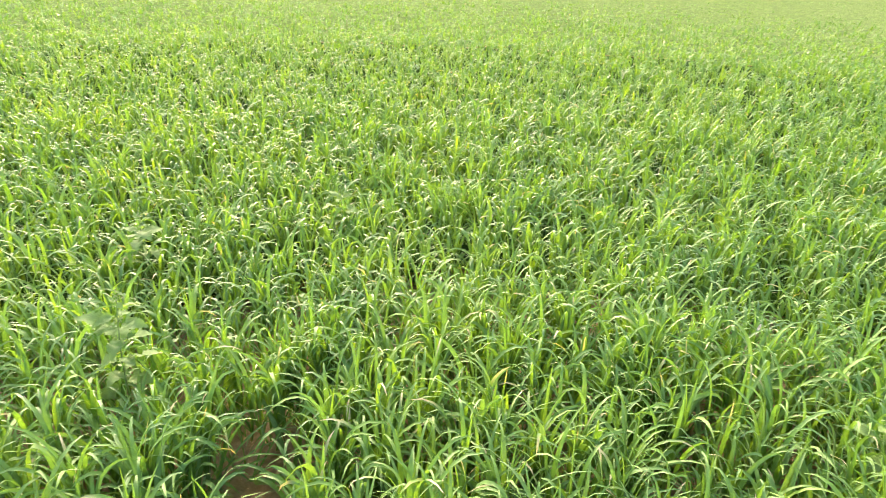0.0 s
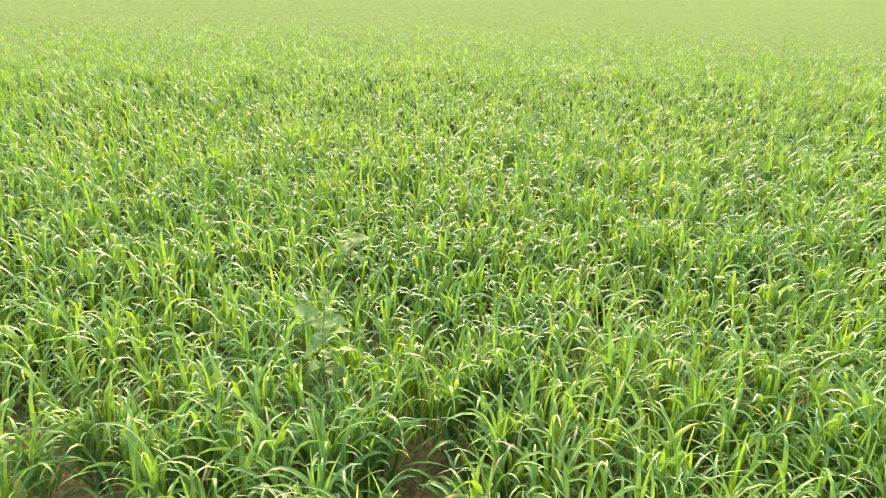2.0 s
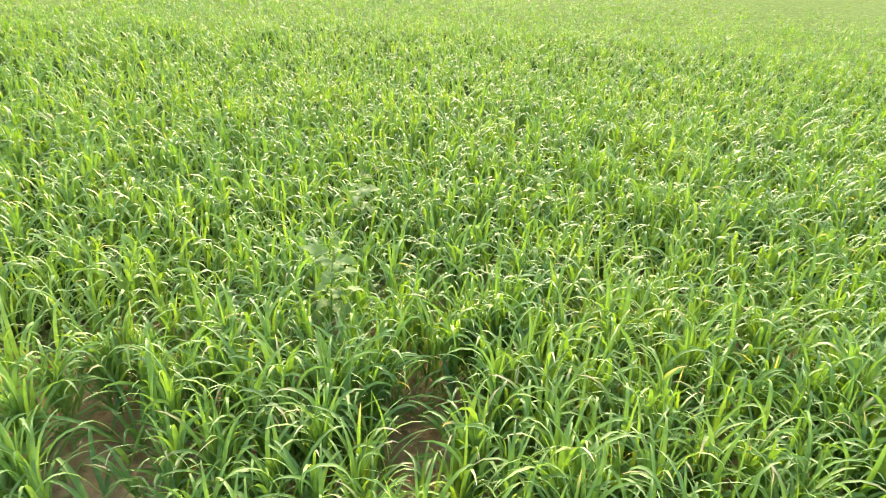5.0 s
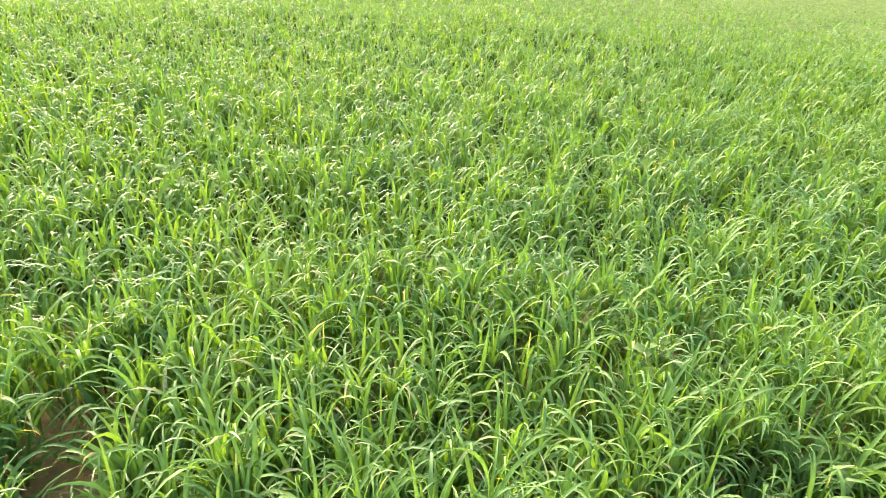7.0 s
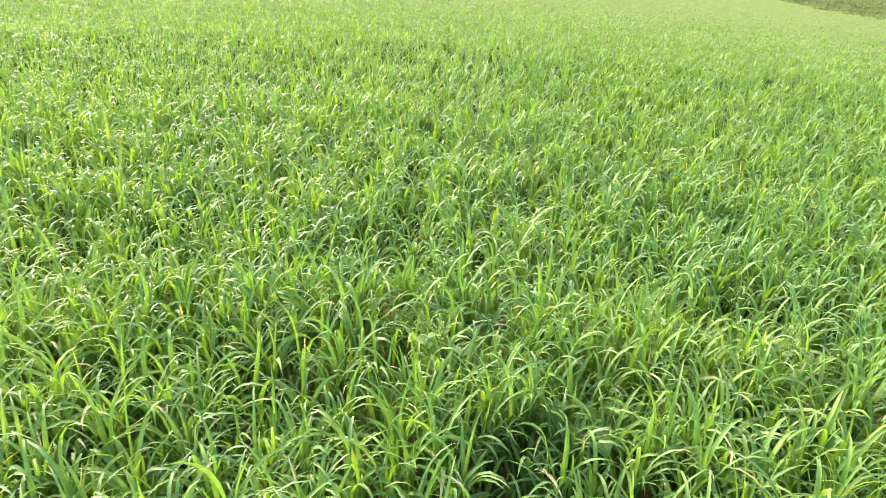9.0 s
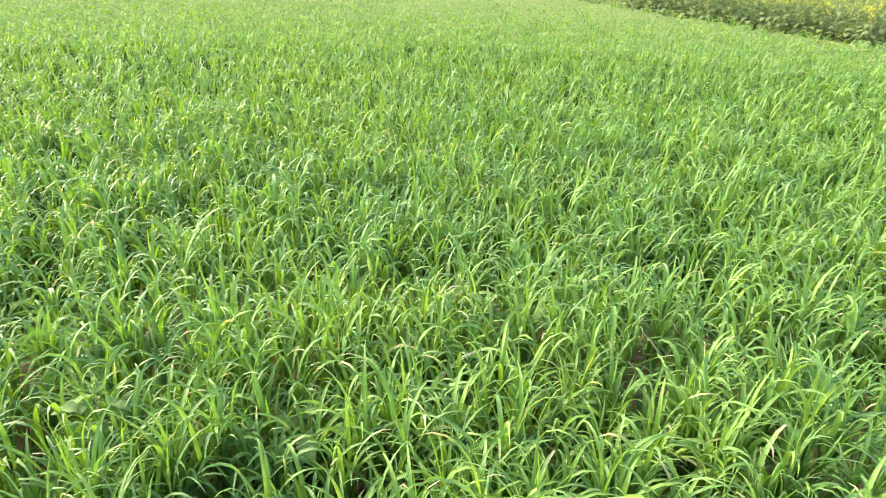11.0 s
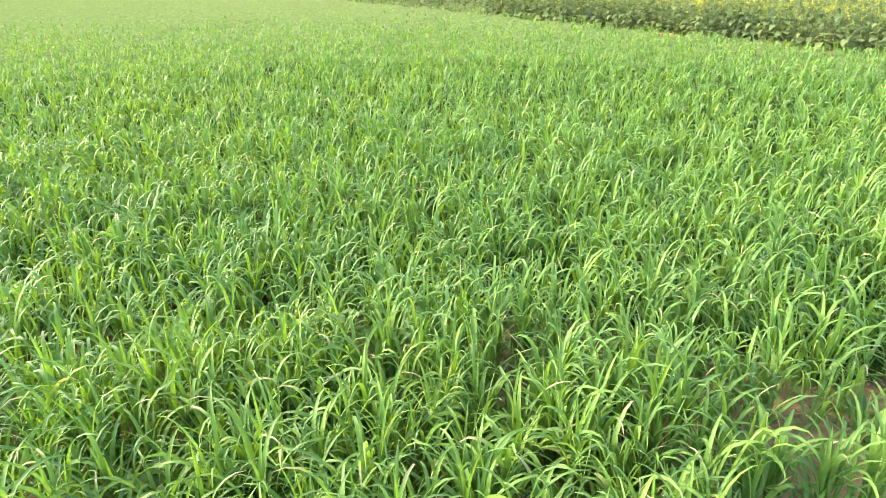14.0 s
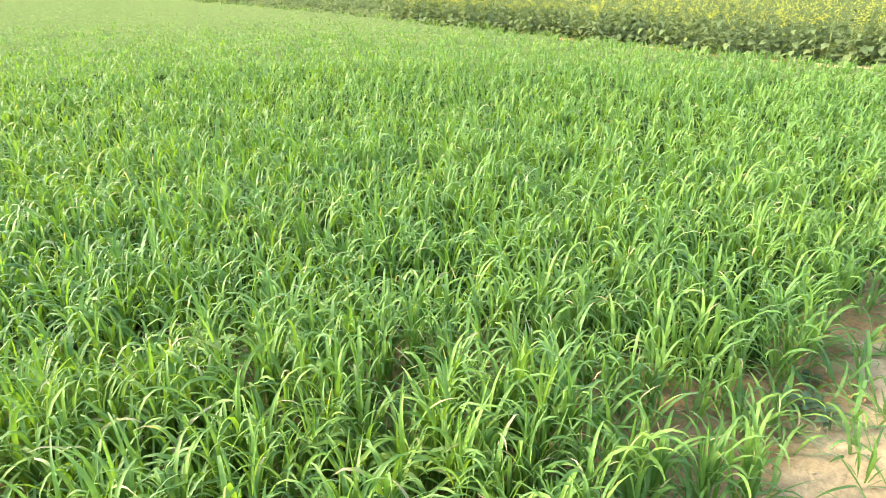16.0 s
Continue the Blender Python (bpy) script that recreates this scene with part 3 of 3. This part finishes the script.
def straw_litter(n):
    x, y, z = scattered(n, 0.3)
    one = np.ones(n)
    v, f, uv = ribbons(np.stack((x, y, z + 0.006), -1), RNG.uniform(0, 6.283, n), np.radians(RNG.uniform(-2, 14, n)), np.radians(RNG.uniform(0, 30, n)), one * 1.5,
                       RNG.uniform(0.05, 0.16, n), RNG.uniform(0.002, 0.006, n), RNG.normal(0, 0.5, n), RNG.normal(0, 0.6, n), 4, False)
    tagged(new("straw_litter", mesh_object("straw_litter", v, [f], M_BLEACHED, uv)), "thin dry straw lying on the bare earth", "straw", kind="stuff")


clods(1300)
straw_litter(260)


# ---- young brassica on the bund ----
M_SEEDLING = leaf_material("seedling_leaf", [(0.075, 0.135, 0.055), (0.105, 0.175, 0.068)], (1.2, 1.4, 0.8), gloss=0.5, through_light=0.25)
sv, sf, su = broad_leaf(0.062, 0.03, 0.3, 1.0, 0.66, 12, 0.3, 5)
BRASSICA_LEAF = mesh_object("brassica_leaf_shape", sv, [sf], M_SEEDLING, su)


def brassica_seedling(x, y, leaves, size, seed):
    r = np.random.default_rng(seed)
    z0 = float(ground_height(np.array(x), np.array(y)))
    plant = tagged(new("brassica_seedling"), "low bluish-green broadleaf seedling on the sandy bund", "seedling", group="seedlings on the bund")
    plant.matrix_basis = pose(x, y, z0)
    part("stem", mesh_object("seedling_stem_shape", *stem_args(tube([(0, 0, -0.01), (0.004, 0, 0.03), (0.006, 0.003, 0.06)], [0.005, 0.0045, 0.003])), M_STALK), plant)
    for i in range(leaves):
        part("leaf", BRASSICA_LEAF, plant, pose(0.004, 0, 0.012 + 0.004 * i, r.uniform(-25, 25), r.uniform(-65, -15), i * 137.5 + r.uniform(-25, 25)) @ Matrix.Scale(size * r.uniform(0.75, 1.2), 4))


brassica_seedling(2.60, -1.57, 13, 1.05, 1)
brassica_seedling(2.54, -1.62, 11, 0.9, 2)
brassica_seedling(2.80, -1.70, 9, 0.85, 3)
brassica_seedling(2.66, -1.64, 10, 0.8, 4)
brassica_seedling(2.70, -1.56, 8, 0.75, 5)


# ---- mustard beyond the wheat ----
MUSTARD_LEAVES = []
for i, (ln, wd, te, cu) in enumerate(((0.24, 0.11, 0.3, 1.3), (0.19, 0.09, 0.35, 1.0), (0.13, 0.05, 0.25, 0.7), (0.09, 0.025, 0.1, 0.5))):
    lv, lf, lu = broad_leaf(ln, wd, te, cu, 0.7, 8, 0.25, 20 + i)
    MUSTARD_LEAVES.append(mesh_object("mustard_leaf_shape", lv, [lf], M_BRASSICA, lu))


def mustard_frame(r, height):
    """Stem and branch lines of one plant: list of (points, radii)."""
    t = np.linspace(0, 1, 7)
    lean = r.normal(0, 0.05, 2)
    main = np.stack((lean[0] * t + 0.02 * np.sin(4 * t), lean[1] * t + 0.02 * np.sin(3 * t + 2), height * t), -1)
    lines = [(main, 0.007 - 0.005 * t)]
    for k in range(r.integers(4, 8)):
        q = r.uniform(0.15, 0.65)
        at = np.array([np.interp(q, t, main[:, j]) for j in range(3)])
        a, ln = r.uniform(0, 6.283), (1.02 - q) * height * r.uniform(0.3, 0.9)
        s = np.linspace(0, 1, 4)
        lines.append((at + np.stack((0.3 * ln * np.cos(a) * s ** 0.7, 0.3 * ln * np.sin(a) * s ** 0.7, ln * s), -1), 0.0035 - 0.002 * s))
    return lines


def flower_spots(r, line):
    """Places of the flowers along the top of a branch, thickest at its tip."""
    q = 1 - np.abs(r.normal(0, 0.10, r.integers(7, 12)))
    s = np.linspace(0, 1, len(line))
    return np.stack([np.interp(q, s, line[:, j]) for j in range(3)], -1) + r.normal(0, 0.018, (len(q), 3))


def mustard_plant(seed, height):
    """One plant at the origin with its stalk, leaves and flower heads as parts."""
    r = np.random.default_rng(seed)
    plant = tagged(new("mustard_plant"), "flowering mustard plant with yellow heads and large dusty lower leaves", "mustard plant", group="mustard along the field edge")
    lines = mustard_frame(r, height)
    for k, (line, rad) in enumerate(lines):
        part("stalk" if k == 0 else "branch", mesh_object("stalk_shape", *stem_args(tube(line, rad, 5)), M_STALK), plant)
        part("flower_head", mesh_object("flower_shape", *stem_args(petals(flower_spots(r, line), 0.024, r)), M_FLOWER), plant, label="bright yellow mustard flowers")["kind"] = "stuff"
    main = lines[0][0]
    for i in range(20):
        q = 0.04 + 0.76 * (i / 20) ** 1.15
        at = [float(np.interp(q, np.linspace(0, 1, 7), main[:, j])) for j in range(3)]
        kind = 0 if q < 0.34 else (1 if q < 0.54 else (2 if q < 0.64 else 3))
        m = pose(*at, 0, 0, i * 137.5 + r.uniform(-25, 25)) @ pose(0, 0, 0, r.uniform(-20, 20), r.uniform(-45, 12), 0) @ Matrix.Scale(r.uniform(0.7, 1.1), 4)
        part("leaf", MUSTARD_LEAVES[kind], plant, m)
    return plant


MODELS = [mustard_plant(40 + i, h) for i, h in enumerate((1.04, 0.84, 1.18, 0.95, 0.70))]


def mustard_place(k, row):
    v = -0.6 + 0.16 * k + RNG.uniform(-0.06, 0.06)
    u = float(corner_edge(np.array(v))) + 0.50 + 0.26 * row + RNG.uniform(-0.1, 0.1)
    x, y = xy_of(u, v)
    return pose(x, y, float(ground_height(np.array(x), np.array(y))) - 0.01, RNG.normal(0, 4), RNG.normal(0, 4), RNG.uniform(0, 360))


k = 0
for row in range(2):
    for i in range(92):
        m = mustard_place(i, row)
        if k < len(MODELS):
            MODELS[k].matrix_basis = m
        else:
            copy_thing(MODELS[k % len(MODELS)], m)
        k += 1


def mustard_mass():
    """The rest of the mustard field, plant by plant but in one mesh for each look."""
    leaves, stalks, flowers = [], [], []
    shapes = [broad_leaf(ln, wd, 0.3, 1.0, 0.7, 4, 0.25, 60 + i) for i, (ln, wd) in enumerate(((0.24, 0.11), (0.17, 0.08), (0.1, 0.03)))]
    spots = []
    for _ in range(560):
        spots.append((RNG.uniform(-4, 15), RNG.uniform(0.8, 4.0)))
    for _ in range(1000):
        spots.append((RNG.uniform(14, 60), RNG.uniform(0.55, 4.5)))
    for v, d in spots:
        x, y = xy_of(float(corner_edge(np.array(v))) + d, v)
        g = np.array((x, y, 0.0))
        r = np.random.default_rng(int(RNG.integers(1 << 30)))
        lines = mustard_frame(r, r.uniform(0.7, 1.25))
        for line, rad in lines[:4]:
            sv, sf, su = tube(line[::2] + g, rad[::2] * 1.2, 3)
            stalks.append((sv, sf, su))
            flowers.append(petals(flower_spots(r, line)[:4] + g, 0.022, r))
        for i in range(10):
            q = 0.06 + 0.075 * i
            lv, lf, lu = shapes[0 if q < 0.25 else (1 if q < 0.45 else 2)]
            a, tilt = r.uniform(0, 6.283), r.uniform(-0.2, 0.8)
            z = lv[:, 0] * np.sin(tilt) + lv[:, 2] * np.cos(tilt) + q * 1.1
            h = lv[:, 0] * np.cos(tilt) - lv[:, 2] * np.sin(tilt)
            leaves.append((np.stack((g[0] + h * np.cos(a) - lv[:, 1] * np.sin(a), g[1] + h * np.sin(a) + lv[:, 1] * np.cos(a), np.maximum(z, 0.01)), -1), lf, lu))
    for name, pieces, mat, label in (("mustard_foliage", leaves, M_BRASSICA, "dusty green mustard leaves across the field behind"),
                                     ("mustard_stalks", stalks, M_STALK, "green mustard stalks across the field behind"),
                                     ("mustard_blossom", flowers, M_FLOWER, "yellow mustard blossom across the field behind")):
        v, f, u = joined(pieces)
        tagged(new(name, mesh_object(name, v, f, mat, u)), label, "mustard field", kind="stuff")


mustard_mass()


# ---- far bank, straw heap and trees ----
def far_bank():
    """Low weedy bank along the far side of the field."""
    n = 11000
    u = RNG.uniform(-58, 14, n)
    w = np.clip(RNG.normal(0, 0.55, n), -1.4, 1.4)
    x, y = xy_of(u, 60 + w + 1.5 * np.sin(u / 11))
    z = 0.5 * np.exp(-(w / 0.8) ** 2) * np.clip(0.8 + 0.5 * waves(u, w, 5.0, 51), 0.2, 1.4)
    phi = RNG.uniform(0, 6.283, n)
    one = np.ones(n)
    v, f, uv = ribbons(np.stack((x, y, z * RNG.uniform(0.2, 1, n)), -1), phi, np.radians(RNG.uniform(40, 85, n)), one * 0.9, one * 1.5,
                       RNG.uniform(0.2, 0.5, n), RNG.uniform(0.04, 0.12, n), RNG.normal(0, 0.5, n), one * 0, 2, False)
    tagged(new("far_bank_scrub", mesh_object("far_bank_scrub", v, [f], M_BANK, uv)), "dull green scrub on the far field bank", "scrub", kind="stuff")


far_bank()


def straw_heap(x, y, wide, high):
    n, k = 40, 14
    t = np.linspace(0, 6.2832, n, endpoint=False)
    rows = []
    for j in range(k + 1):
        q = j / k
        rad = 0.5 * wide * (1 - q ** 1.6 * 0.86) * (1 + 0.06 * np.sin(3 * t + 1) + 0.04 * np.sin(7 * t + 5 * q))
        rows.append(np.stack((rad * np.cos(t), 0.8 * rad * np.sin(t), np.full(n, high * q) + 0.05 * np.sin(5 * t + 9 * q) * (0 < j)), -1))
    v = np.concatenate(rows + [np.array([[0, 0, high * 1.04]])])
    i = (np.arange(k)[:, None] * n + np.arange(n)[None, :]).ravel()
    j = (np.arange(k)[:, None] * n + (np.arange(n)[None, :] + 1) % n).ravel()
    top = k * n + np.arange(n)
    cap = np.stack((top, k * n + (np.arange(n) + 1) % n, np.full(n, len(v) - 1)), -1)
    heap = new("straw_heap", mesh_object("straw_heap", v, [np.stack((i, j, j + n, i + n), -1), cap], M_STRAW))
    heap.matrix_basis = pose(x, y, -0.03, 0, 0, 25)
    tagged(heap, "grey-brown straw heap at the far field edge", "straw heap")


straw_heap(-30.2, 61.0, 6.1, 2.2)


def field_tree(x, y, height, clear, seed):
    """A tree with bent trunk, limbs and a crown of many small leaf sprays."""
    r = np.random.default_rng(seed)
    tree = tagged(new("tree"), "thin-trunked field tree with a loose hazy crown", "tree", group="trees beyond the field")
    tree.matrix_basis = pose(x, y, -0.05)
    t = np.linspace(0, 1, 8)
    trunk = np.stack((0.3 * np.sin(2 * t + seed), 0.25 * np.sin(1.6 * t + 2 * seed), height * 0.8 * t), -1)
    trunk -= trunk[0]
    part("trunk", mesh_object("trunk_shape", *stem_args(tube(trunk, 0.17 - 0.13 * t, 8)), M_HAZED_BARK), tree)
    tips = []
    for i in range(11):
        q = clear / (height * 0.8) + (1 - clear / (height * 0.8)) * (i + 0.5) / 11
        at = np.array([np.interp(q, t, trunk[:, j]) for j in range(3)])
        a, ln = i * 2.4 + r.uniform(-0.4, 0.4), height * r.uniform(0.2, 0.34) * (1.15 - 0.6 * q)
        s = np.linspace(0, 1, 5)
        limb = at + np.stack((ln * np.cos(a) * s, ln * np.sin(a) * s, ln * (0.55 * s - (0.75 if i < 4 else 0.25) * s * s)), -1)
        part("limb", mesh_object("limb_shape", *stem_args(tube(limb, 0.06 - 0.045 * s, 5)), M_HAZED_BARK), tree)
        tips += [limb[2], limb[3], limb[4], limb[4] + r.normal(0, 0.4, 3)]
    c = np.concatenate([p + r.normal(0, 1, (95, 3)) * (0.6, 0.6, 0.45) for p in tips])
    part("crown", mesh_object("crown_shape", *stem_args(petals(c, 0.27, r)), M_HAZED_TREE), tree)


for x, y, height, clear, seed in ((4.3, 100, 8.5, 1.3, 1), (-0.6, 106, 7.0, 0.7, 2), (-12.8, 101, 8.0, 0.8, 3), (13.9, 100, 8.5, 1.1, 4), (38, 112, 8.0, 2.2, 5), (-52, 96, 9.0, 2.2, 6)):
    field_tree(x, y, height, clear, seed)
